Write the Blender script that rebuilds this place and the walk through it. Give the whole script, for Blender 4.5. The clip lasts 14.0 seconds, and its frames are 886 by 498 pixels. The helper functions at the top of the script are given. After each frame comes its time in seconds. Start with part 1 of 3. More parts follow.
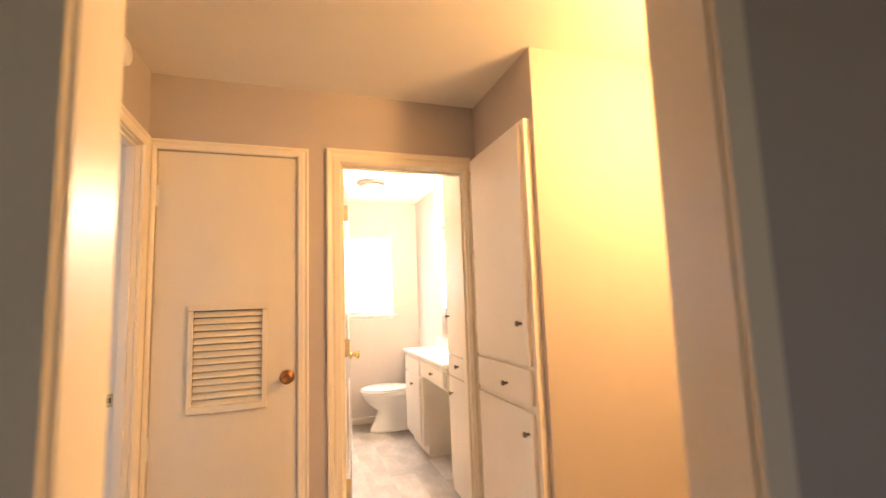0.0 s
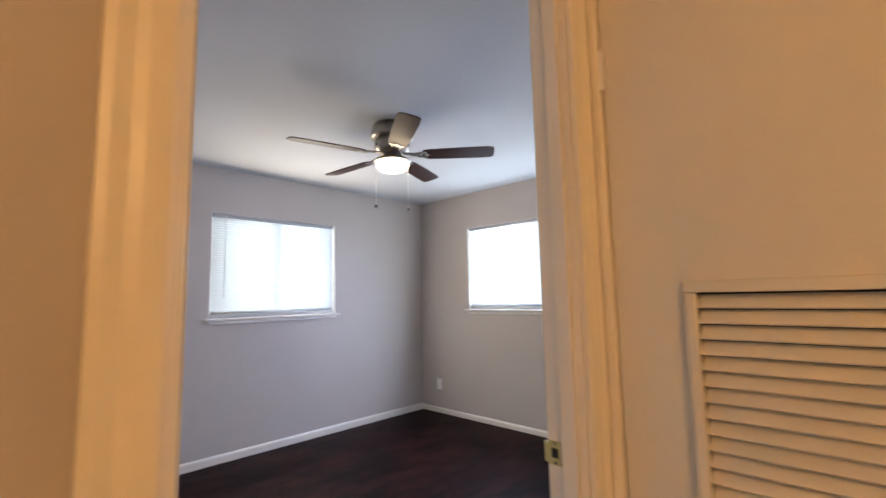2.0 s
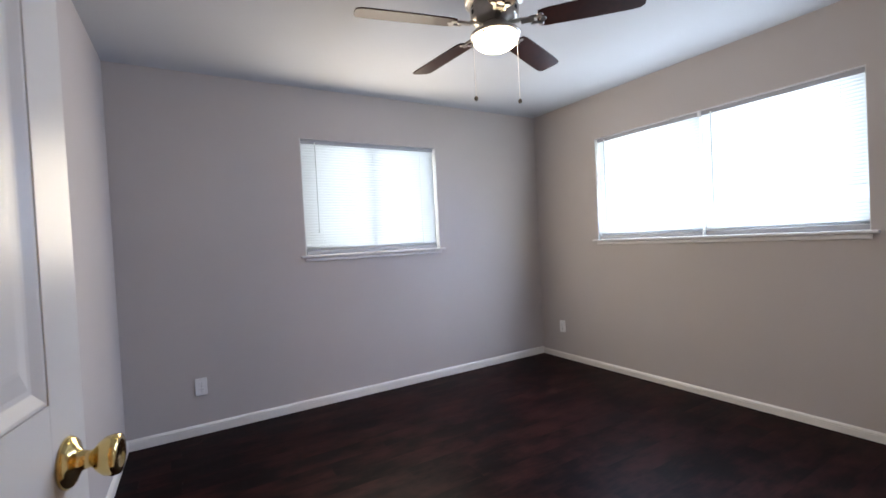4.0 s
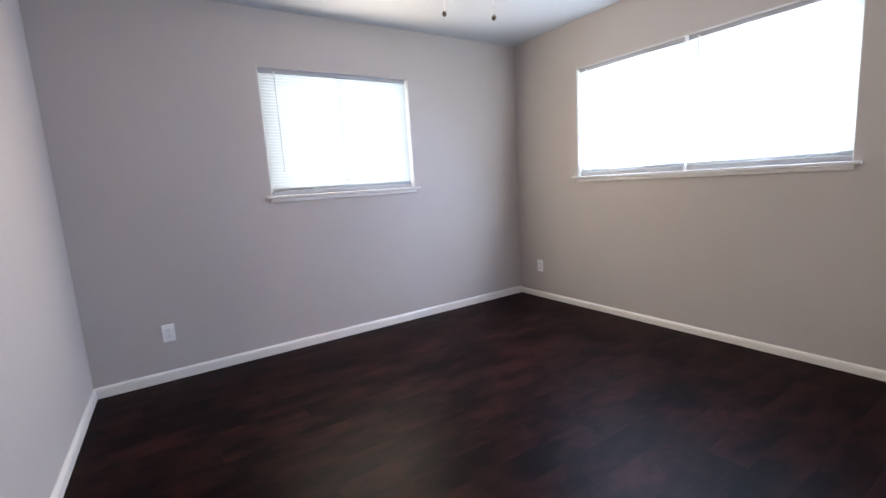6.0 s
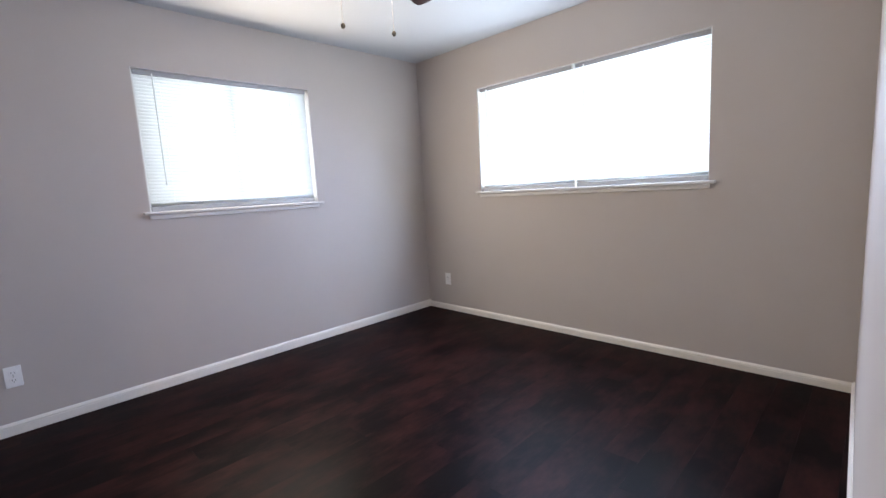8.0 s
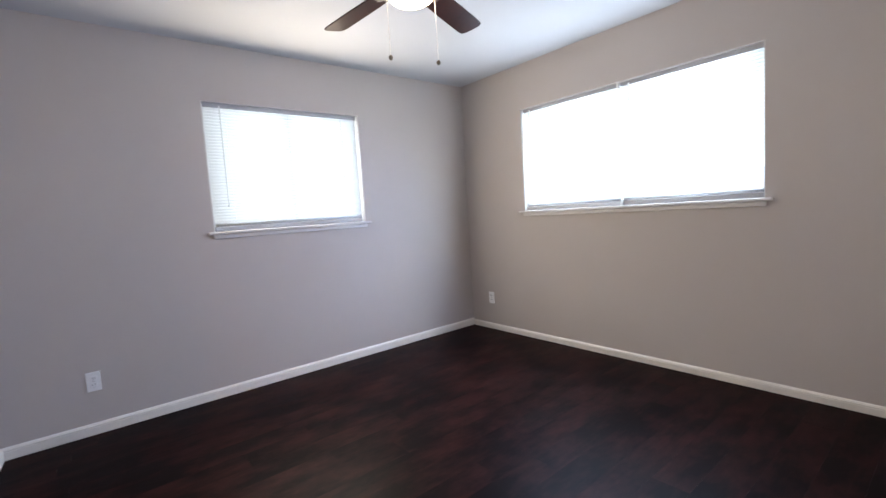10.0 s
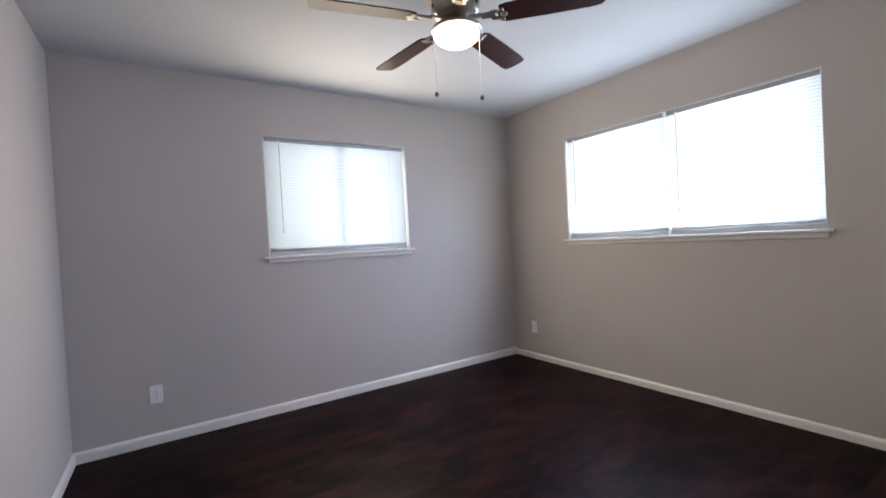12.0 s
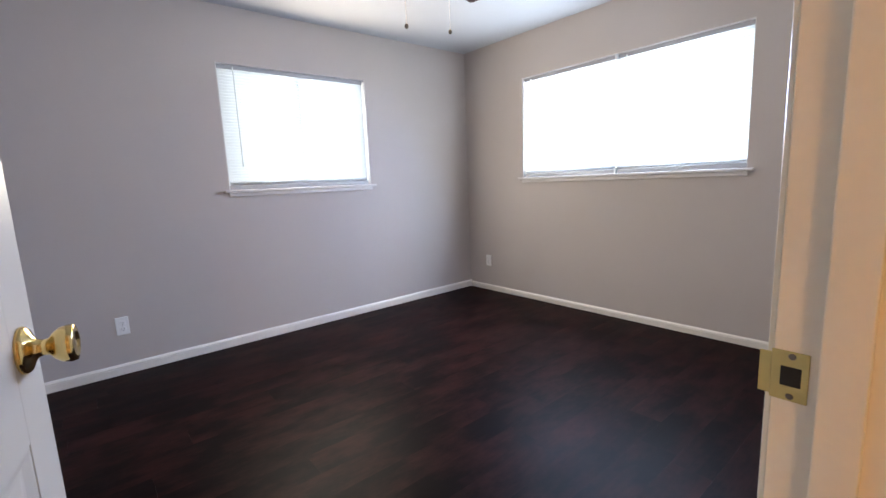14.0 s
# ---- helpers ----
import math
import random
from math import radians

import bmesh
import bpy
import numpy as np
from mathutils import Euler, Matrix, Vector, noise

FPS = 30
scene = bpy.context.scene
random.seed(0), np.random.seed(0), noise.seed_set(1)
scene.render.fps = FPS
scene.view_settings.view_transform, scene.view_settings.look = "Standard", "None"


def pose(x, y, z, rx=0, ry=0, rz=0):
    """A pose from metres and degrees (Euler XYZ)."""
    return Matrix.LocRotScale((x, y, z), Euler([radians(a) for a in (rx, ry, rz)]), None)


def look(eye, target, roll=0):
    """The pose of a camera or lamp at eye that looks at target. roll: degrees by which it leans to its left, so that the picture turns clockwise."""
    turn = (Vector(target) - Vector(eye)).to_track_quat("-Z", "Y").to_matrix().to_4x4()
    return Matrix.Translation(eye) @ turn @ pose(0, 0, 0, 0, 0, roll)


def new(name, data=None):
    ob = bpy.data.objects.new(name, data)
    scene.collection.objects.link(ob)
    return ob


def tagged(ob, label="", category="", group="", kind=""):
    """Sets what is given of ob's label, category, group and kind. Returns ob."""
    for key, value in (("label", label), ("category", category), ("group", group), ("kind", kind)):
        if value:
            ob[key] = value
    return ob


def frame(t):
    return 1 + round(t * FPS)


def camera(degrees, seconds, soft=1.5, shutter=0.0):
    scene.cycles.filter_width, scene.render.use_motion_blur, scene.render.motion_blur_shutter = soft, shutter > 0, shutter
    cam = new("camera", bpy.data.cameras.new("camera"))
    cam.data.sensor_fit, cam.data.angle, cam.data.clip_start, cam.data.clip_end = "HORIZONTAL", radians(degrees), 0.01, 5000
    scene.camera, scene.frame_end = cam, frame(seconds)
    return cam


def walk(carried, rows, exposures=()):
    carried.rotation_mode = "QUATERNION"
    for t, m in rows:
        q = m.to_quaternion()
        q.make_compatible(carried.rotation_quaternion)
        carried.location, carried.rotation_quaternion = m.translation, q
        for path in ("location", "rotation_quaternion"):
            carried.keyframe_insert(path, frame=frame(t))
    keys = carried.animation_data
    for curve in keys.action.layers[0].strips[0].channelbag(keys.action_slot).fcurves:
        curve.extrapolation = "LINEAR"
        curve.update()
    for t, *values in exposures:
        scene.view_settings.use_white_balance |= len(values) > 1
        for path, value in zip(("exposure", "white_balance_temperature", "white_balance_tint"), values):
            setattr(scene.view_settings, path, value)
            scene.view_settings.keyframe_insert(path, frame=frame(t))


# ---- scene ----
cam = camera(90.6, 14.0, shutter=0.4)
PATH = [
    (0, (0.651, -2.266, 1.307), (1.281, -0.38, 1.525), -2.0),
    (0.2, (0.707, -2.109, 1.296), (1.233, -0.195, 1.541), -0.9),
    (0.5, (0.752, -1.9, 1.305), (1.049, 0.063, 1.549), -1.1),
    (0.8, (0.786, -1.692, 1.294), (0.672, 0.293, 1.517), -0.9),
    (1, (0.789, -1.564, 1.299), (0.308, 0.363, 1.537), -0.1),
    (1.5, (0.653, -1.265, 1.286), (-0.451, 0.39, 1.489), -1.1),
    (2, (0.454, -0.984, 1.285), (-0.928, 0.446, 1.500), -1.2),
    (2.5, (0.296, -0.766, 1.268), (-1.357, 0.345, 1.455), -2.2),
    (3, (0.133, -0.672, 1.239), (-1.608, 0.308, 1.322), -2.7),
    (3.2, (0.074, -0.651, 1.232), (-1.65, 0.36, 1.31), -3.0),
    (5.5, (-0.107, -0.445, 1.164), (-1.811, 0.568, 0.897), -3.9),
    (6, (-0.116, -0.449, 1.163), (-1.775, 0.626, 0.864), -3.6),
    (6.5, (-0.125, -0.45, 1.164), (-1.676, 0.779, 0.876), -3.1),
    (7, (-0.131, -0.419, 1.168), (-1.569, 0.939, 0.874), -3.1),
    (7.2, (-0.137, -0.407, 1.169), (-1.541, 0.99, 0.891), -3.4),
    (9.5, (-0.111, -0.423, 1.184), (-1.577, 0.921, 0.975), -3.8),
    (10, (-0.094, -0.431, 1.182), (-1.64, 0.827, 1.012), -3.7),
    (10.5, (-0.093, -0.438, 1.2), (-1.719, 0.719, 1.065), -3.6),
    (11, (-0.071, -0.421, 1.198), (-1.734, 0.691, 1.169), -3.6),
    (11.5, (-0.058, -0.411, 1.205), (-1.739, 0.673, 1.239), -3.3),
    (12, (-0.049, -0.453, 1.186), (-1.714, 0.655, 1.151), -3.1),
    (12.5, (-0.031, -0.530, 1.162), (-1.637, 0.640, 0.928), -3.2),
    (13, (-0.005, -0.596, 1.15), (-1.564, 0.625, 0.87), -3.4),
    (13.5, (0.002, -0.625, 1.146), (-1.534, 0.615, 0.824), -2.6),
    (14, (0.02, -0.618, 1.145), (-1.498, 0.647, 0.837), -2.5),
]
EXPOSURES = [(0.0, 0.82), (0.2, 0.64), (0.5, 0.44), (1.0, 0.19), (1.5, -0.06), (2.0, -0.08), (2.5, -0.18), (3.0, -0.30), (3.3, -0.29), (5.5, 0.08), (7.0, 0.14), (9.5, 0.12), (11.0, 0.06), (11.5, -0.1), (12.0, -0.26), (12.7, -0.30), (13.2, -0.1), (14.0, 0.2)]
walk(cam, [(t, look(eye, target, roll)) for t, eye, target, roll in PATH], EXPOSURES)

# plan, in metres: hall wall of the bedroom at x = 0, end wall of the hall at y = 0
CEIL = 2.395
WEST, NORTH, SOUTH, EAST = -3.38, 2.60, -0.895, -0.094      # bedroom faces
DOOR_S, DOOR_N, DOOR_TOP = -0.865, -0.09, 2.015            # bedroom doorway
A0, A1, B0, B1, SILL, HEAD = 0.255, 1.425, -2.640, -0.870, 1.142, 2.018   # windows
BATH_W, BATH_E, BATH_N = 0.775, 1.952, 2.59
START_Y, START_X0, START_X1 = -1.66, 0.448, 1.275           # doorway in which the walk begins

# ---- light ----
world = bpy.data.worlds.new("sky")
scene.world = world
world.use_nodes = True
wn = world.node_tree.nodes
sky = wn.new("ShaderNodeTexSky")
sky.sky_type, sky.sun_disc = "NISHITA", False
sky.sun_elevation, sky.sun_rotation = radians(48), radians(95)
world.node_tree.links.new(sky.outputs[0], wn["Background"].inputs[0])
wn["Background"].inputs[1].default_value = 0.12
sun = new("sun", bpy.data.lights.new("sun", "SUN"))
sun.data.energy, sun.data.angle, sun.data.color = 2.0, radians(0.6), (1.0, 0.95, 0.87)
sun.matrix_world = look((0, 0, 0), (-0.66, 0.06, -0.74))


def area(name, place, target, wide, high, watts, color):
    lamp = bpy.data.lights.new(name, "AREA")
    lamp.shape, lamp.size, lamp.size_y, lamp.energy, lamp.color = "RECTANGLE", wide, high, watts, color
    ob = new(name, lamp)
    ob.matrix_world = look(place, target)
    return ob


def bulb(name, place, radius, watts, color):
    lamp = bpy.data.lights.new(name, "POINT")
    lamp.energy, lamp.color, lamp.shadow_soft_size = watts, color, radius
    ob = new(name, lamp)
    ob.location = place
    return ob


ZW = (SILL + HEAD) / 2
DAY, DAY_WEST = (0.34, 0.51, 1.0), (1.0, 0.85, 0.66)
# daylight on the backs of the blinds, and the light that the openings send into the room
area("sky_behind_west_blind", (WEST - 0.17, (A0 + A1) / 2, ZW), (0, (A0 + A1) / 2, ZW), A1 - A0, HEAD - SILL, 25, (0.92, 0.97, 1.0))
area("sky_behind_north_blinds", ((B0 + B1) / 2, NORTH + 0.17, ZW), ((B0 + B1) / 2, 0, ZW), B1 - B0, HEAD - SILL, 72, (0.80, 0.91, 1.0))
area("sky_light_west", (WEST + 0.03, (A0 + A1) / 2, ZW), (WEST + 1.03, (A0 + A1) / 2, ZW - 0.06), A1 - A0 - 0.03, HEAD - SILL - 0.16, 30, DAY_WEST)
area("sky_light_north", ((B0 + B1) / 2, NORTH - 0.06, ZW), ((B0 + B1) / 2, NORTH - 1.06, ZW + 0.22), B1 - B0 - 0.03, HEAD - SILL - 0.22, 22, (0.74, 0.85, 1.0))
# blue sky light that the slats let down into the room
slanting = area("sky_light_north_down", ((B0 + B1) / 2, NORTH - 0.09, ZW), ((B0 + B1) / 2, NORTH - 1.09, ZW - 0.60), B1 - B0 - 0.03, 0.60, 26, DAY)
slanting.data.spread = radians(140)
area("sky_light_bath", (1.3075, BATH_N + 0.17, ZW), (1.3075, 0, ZW), 0.70, HEAD - SILL, 54, (1.0, 0.94, 0.90))
# warm fill lamp added in an unseen opening behind the start doorway
area("back_fill_light", (1.5, -4.62, 1.5), (1.5, 0, 1.3), 1.6, 1.0, 3, (1.0, 0.78, 0.60))
WARM = (1.0, 0.525, 0.185)
bulb("hall_bulb", (2.20, -1.47, 2.06), 0.12, 56, WARM)
bulb("vanity_bulb", (1.75, 1.35, 1.98), 0.06, 60, (1.0, 0.72, 0.46))


# ---- materials ----
def material(name):
    m = bpy.data.materials.new(name)
    m.use_nodes = True
    return m, m.node_tree.nodes, m.node_tree.links, m.node_tree.nodes["Principled BSDF"]


def surface(name, color, rough=0.5, metal=0.0, spread=0.06, scale=3.0, grain=60.0, bump=0.05, tint=None, coat=0.0, shine=0.5):
    """A paint, metal or plastic with broad and fine variation of tone and gloss, and a fine relief."""
    m, n, l, b = material(name)
    at = n.new("ShaderNodeNewGeometry")
    broad, fine = n.new("ShaderNodeTexNoise"), n.new("ShaderNodeTexNoise")
    broad.inputs["Scale"].default_value, broad.inputs["Detail"].default_value = scale, 4
    fine.inputs["Scale"].default_value, fine.inputs["Detail"].default_value = grain, 5
    for t in (broad, fine):
        l.new(at.outputs["Position"], t.inputs["Vector"])
    both = n.new("ShaderNodeMix")
    both.inputs[0].default_value = 0.35
    l.new(broad.outputs[0], both.inputs[2]), l.new(fine.outputs[0], both.inputs[3])
    ramp = n.new("ShaderNodeValToRGB")
    other = tint or color
    ramp.color_ramp.elements[0].position, ramp.color_ramp.elements[1].position = 0.32, 0.68
    ramp.color_ramp.elements[0].color = (*[c * (1 - spread) for c in other], 1)
    ramp.color_ramp.elements[1].color = (*[min(1, c * (1 + spread)) for c in color], 1)
    l.new(both.outputs[0], ramp.inputs[0]), l.new(ramp.outputs[0], b.inputs["Base Color"])
    gloss = n.new("ShaderNodeMapRange")
    gloss.inputs[3].default_value, gloss.inputs[4].default_value = max(0.02, rough * 0.9 - 0.01), min(1, rough * 1.1 + 0.01)
    l.new(both.outputs[0], gloss.inputs[0]), l.new(gloss.outputs[0], b.inputs["Roughness"])
    b.inputs["Metallic"].default_value = metal
    b.inputs["Coat Weight"].default_value = coat
    b.inputs["Specular IOR Level"].default_value = shine
    if bump:
        rise = n.new("ShaderNodeBump")
        rise.inputs["Strength"].default_value, rise.inputs["Distance"].default_value = bump, 0.004
        l.new(fine.outputs[0], rise.inputs["Height"]), l.new(rise.outputs[0], b.inputs["Normal"])
    return m


def plank_material(name, dark, light, rough, axis="y", contrast=1.0, gloss_level=0.4):
    """Printed vinyl planks: long streaks along the plank, blotches, and a tone of its own for each plank."""
    m, n, l, b = material(name)
    b.inputs["Specular IOR Level"].default_value = gloss_level
    at, info = n.new("ShaderNodeNewGeometry"), n.new("ShaderNodeObjectInfo")
    shift = n.new("ShaderNodeVectorMath")
    shift.operation = "ADD"
    jump = n.new("ShaderNodeMath")
    jump.operation, jump.inputs[1].default_value = "MULTIPLY", 37.0
    l.new(info.outputs["Random"], jump.inputs[0])
    l.new(at.outputs["Position"], shift.inputs[0]), l.new(jump.outputs[0], shift.inputs[1])
    maps = []
    for size, detail, stretch in ((5.5, 5, 0.55), (60.0, 8, 0.14), (5.0, 5, 0.5)):
        mapped, noise_node = n.new("ShaderNodeMapping"), n.new("ShaderNodeTexNoise")
        mapped.inputs["Scale"].default_value = (1, stretch, 1) if axis == "y" else (stretch, 1, 1)
        noise_node.inputs["Scale"].default_value, noise_node.inputs["Detail"].default_value = size, detail
        noise_node.inputs["Roughness"].default_value = 0.62
        l.new(shift.outputs[0], mapped.inputs[0]), l.new(mapped.outputs[0], noise_node.inputs["Vector"])
        maps.append(noise_node)
    mixed = n.new("ShaderNodeMix")
    mixed.inputs[0].default_value = 0.2
    l.new(maps[0].outputs[0], mixed.inputs[2]), l.new(maps[1].outputs[0], mixed.inputs[3])
    ramp = n.new("ShaderNodeValToRGB")
    ramp.color_ramp.elements[0].position, ramp.color_ramp.elements[1].position = 0.43, 0.66
    ramp.color_ramp.elements[0].color, ramp.color_ramp.elements[1].color = (*dark, 1), (*light, 1)
    l.new(mixed.outputs[0], ramp.inputs[0])
    tone = n.new("ShaderNodeMapRange")
    tone.inputs[3].default_value, tone.inputs[4].default_value = 1 - 0.3 * contrast, 1 + 0.3 * contrast
    l.new(info.outputs["Random"], tone.inputs[0])
    hue = n.new("ShaderNodeHueSaturation")
    l.new(tone.outputs[0], hue.inputs["Value"]), l.new(ramp.outputs[0], hue.inputs["Color"])
    l.new(hue.outputs[0], b.inputs["Base Color"])
    gloss = n.new("ShaderNodeMapRange")
    gloss.inputs[3].default_value, gloss.inputs[4].default_value = rough - 0.09, rough + 0.09
    l.new(maps[2].outputs[0], gloss.inputs[0]), l.new(gloss.outputs[0], b.inputs["Roughness"])
    rise = n.new("ShaderNodeBump")
    rise.inputs["Strength"].default_value, rise.inputs["Distance"].default_value = 0.12, 0.003
    l.new(maps[1].outputs[0], rise.inputs["Height"]), l.new(rise.outputs[0], b.inputs["Normal"])
    return m


def glowing(name, color, strength):
    m, n, l, b = material(name)
    b.inputs["Base Color"].default_value = (0.9, 0.88, 0.84, 1)
    b.inputs["Emission Color"].default_value, b.inputs["Emission Strength"].default_value = (*color, 1), strength
    b.inputs["Roughness"].default_value = 0.3
    return m


def clear_glass(name):
    m, n, l, b = material(name)
    b.inputs["Transmission Weight"].default_value, b.inputs["Roughness"].default_value = 1.0, 0.0
    b.inputs["IOR"].default_value, b.inputs["Base Color"].default_value = 1.45, (0.97, 0.99, 0.98, 1)
    return m


def slat_material(name):
    """White vinyl that lets some daylight through."""
    m, n, l, b = material(name)
    b.inputs["Base Color"].default_value, b.inputs["Roughness"].default_value = (0.82, 0.83, 0.84, 1), 0.45
    glow, mix = n.new("ShaderNodeBsdfTranslucent"), n.new("ShaderNodeMixShader")
    glow.inputs[0].default_value, mix.inputs[0].default_value = (0.90, 0.92, 0.94, 1), 0.6
    l.new(b.outputs[0], mix.inputs[1]), l.new(glow.outputs[0], mix.inputs[2])
    l.new(mix.outputs[0], n["Material Output"].inputs[0])
    return m


WALL = surface("greige wall paint", (0.510, 0.465, 0.439), 0.62, shine=0.3, spread=0.035, scale=1.3, grain=240, bump=0.10)
# same ceiling paint twice, hall light and bedroom dimness put into the tone
HALL_CEILING = surface("ceiling paint raised for hall light", (0.80, 0.775, 0.72), 0.8, spread=0.03, scale=1.6, grain=130, bump=0.2)
CEILING = surface("ceiling paint lowered for bedroom", (0.525, 0.54, 0.57), 0.8, spread=0.03, scale=1.6, grain=130, bump=0.22)
TRIM = surface("white semigloss trim", (0.85, 0.83, 0.79), 0.34, spread=0.03, scale=4, grain=90, bump=0.03)
BASEBOARD = surface("off-white baseboard paint", (0.80, 0.76, 0.70), 0.38, shine=0.35, spread=0.05, scale=5, grain=90, bump=0.05)
CREAM_TRIM = surface("cream semigloss trim", (0.85, 0.785, 0.655), 0.34, spread=0.03, scale=4, grain=90, bump=0.03)
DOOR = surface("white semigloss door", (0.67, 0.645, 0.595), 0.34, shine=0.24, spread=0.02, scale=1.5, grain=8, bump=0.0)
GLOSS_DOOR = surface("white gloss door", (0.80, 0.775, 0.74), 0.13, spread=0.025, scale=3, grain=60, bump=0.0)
HINGE_PAINT = surface("tarnished painted hinge", (0.60, 0.53, 0.40), 0.40, 0.0, spread=0.15, scale=40, bump=0.02)
SLAB = surface("cream door paint", (0.78, 0.72, 0.58), 0.42, spread=0.03, scale=3, grain=120, bump=0.05)
CABINET = surface("white cabinet paint", (0.82, 0.77, 0.70), 0.40, shine=0.3, spread=0.03, scale=3, grain=120, bump=0.05)
FLOOR = plank_material("dark walnut vinyl", (0.0040, 0.0018, 0.0019), (0.027, 0.0083, 0.0072), 0.42, gloss_level=0.042, contrast=0.3)
BATH_FLOOR = plank_material("pale grey vinyl", (0.40, 0.36, 0.33), (0.60, 0.55, 0.51), 0.4, contrast=0.3)
GROUT = surface("dark joint", (0.004, 0.003, 0.003), 0.8, spread=0.1)
BRASS = surface("polished brass", (0.76, 0.60, 0.26), 0.14, 1.0, spread=0.08, scale=30, bump=0.0)
OLD_BRASS = surface("aged bronze", (0.42, 0.20, 0.07), 0.30, 1.0, spread=0.25, scale=40, bump=0.02)
PLATE_BRASS = surface("dull brass plate", (0.55, 0.47, 0.20), 0.40, 0.8, spread=0.1, scale=40, bump=0.02)
NICKEL = surface("brushed nickel", (0.40, 0.37, 0.33), 0.33, 1.0, spread=0.01, scale=3, bump=0.0)
DARK_METAL = surface("dark pewter", (0.16, 0.14, 0.12), 0.35, 0.9, spread=0.2, scale=40, bump=0.02)
BLADE = surface("dark walnut blade", (0.048, 0.014, 0.009), 0.35, shine=0.12, spread=0.05, scale=5, grain=40, bump=0.0, tint=(0.026, 0.010, 0.007))
# chain metal whitened: the lit bowl's light on it is put into the colour
CHAIN = surface("metal beads whitened for bowl light", (0.88, 0.86, 0.82), 0.35, 0.0, spread=0.05, bump=0.0)
PLASTIC = surface("white plastic", (0.87, 0.87, 0.865), 0.35, spread=0.02, bump=0.0)
# white rails greyed: their shade against the bright window is in the colour
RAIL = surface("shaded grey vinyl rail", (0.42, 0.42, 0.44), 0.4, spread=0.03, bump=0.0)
SILL_PAINT = surface("greige sill paint", (0.68, 0.655, 0.635), 0.4, spread=0.03, scale=4, grain=90, bump=0.03)
WAND = surface("clear grey acrylic", (0.52, 0.53, 0.54), 0.2, spread=0.03, bump=0.0)
# flat black that paints the shade inside holes, slots and the vent
BLACK = surface("black recess shade", (0.01, 0.01, 0.01), 0.7, spread=0.1, bump=0.0)
VINYL = surface("white window vinyl", (0.80, 0.81, 0.82), 0.35, spread=0.02, bump=0.0)
PORCELAIN = surface("white porcelain", (0.86, 0.85, 0.83), 0.10, spread=0.01, bump=0.0, coat=0.4)
COUNTER = surface("white cultured marble", (0.84, 0.82, 0.79), 0.16, spread=0.04, scale=7, bump=0.0)
SLAT, GLASS = slat_material("white vinyl slat"), clear_glass("window glass")
GLOBE = glowing("lit frosted globe", (1.0, 0.80, 0.54), 18.0)
HALL_GLOBE = glowing("lit warm globe", (1.0, 0.72, 0.38), 6.0)
EARTH = surface("dry lawn", (0.14, 0.15, 0.07), 0.9, spread=0.3, scale=1.0, grain=30)
MIRROR = surface("mirror silver", (0.92, 0.93, 0.93), 0.02, 1.0, spread=0.0, bump=0.0)
for mirrored in MIRROR.node_tree.nodes:
    if mirrored.type == "MAP_RANGE":
        mirrored.inputs[3].default_value, mirrored.inputs[4].default_value = 0.02, 0.03


# ---- mesh helpers ----
def mesh_of(name, bm, mat, smooth=False):
    me = bpy.data.meshes.new(name)
    bmesh.ops.recalc_face_normals(bm, faces=bm.faces)
    for f in bm.faces:
        f.smooth = smooth
    bm.to_mesh(me)
    bm.free()
    me.materials.append(mat)
    return me


def part(name, bm, mat, parent=None, label="", smooth=False):
    """Links a bmesh as one mesh object, under a thing or a part if one is given."""
    ob = new(name, mesh_of(name, bm, mat, smooth))
    ob.parent = parent
    return tagged(ob, label) if label else ob


def thing(name, place=(0, 0, 0), turn=0.0, label="", category="", group="", kind=""):
    ob = new(name)
    ob.empty_display_size = 0.1
    ob.matrix_world = pose(*place, 0, 0, turn)
    return tagged(ob, label, category, group, kind)


def box(x0, x1, y0, y1, z0, z1, bevel=0.0, bm=None):
    bm = bm or bmesh.new()
    made = bmesh.ops.create_cube(bm, size=1)["verts"]
    for v in made:
        v.co = Vector(((x0 + x1) / 2 + v.co.x * (x1 - x0), (y0 + y1) / 2 + v.co.y * (y1 - y0), (z0 + z1) / 2 + v.co.z * (z1 - z0)))
    if bevel:
        edges = list({e for v in made for e in v.link_edges})
        bmesh.ops.bevel(bm, geom=edges, offset=bevel, segments=2, profile=0.5, affect="EDGES", clamp_overlap=True)
    return bm


def lathe(profile, steps=32, axis="z", at=(0, 0, 0), bm=None):
    """Turns a profile of (radius, height) about an axis; the ends close where the radius is 0."""
    bm = bm or bmesh.new()
    rings = []
    for r, h in profile:
        ring = []
        for k in range(1 if r == 0 else steps):
            a = 2 * math.pi * k / steps
            p = (r * math.cos(a), r * math.sin(a), h)
            p = {"z": p, "y": (p[0], p[2], p[1]), "x": (p[2], p[0], p[1])}[axis]
            ring.append(bm.verts.new(Vector(p) + Vector(at)))
        rings.append(ring)
    for a, b in zip(rings, rings[1:]):
        for k in range(steps):
            q = (k + 1) % steps
            loop = [a[k % len(a)], a[q % len(a)], b[q % len(b)], b[k % len(b)]]
            loop = list(dict.fromkeys(loop))
            if len(loop) > 2:
                bm.faces.new(loop)
    for ring in (rings[0], rings[-1]):
        if len(ring) > 2:
            bm.faces.new(ring)
    return bm


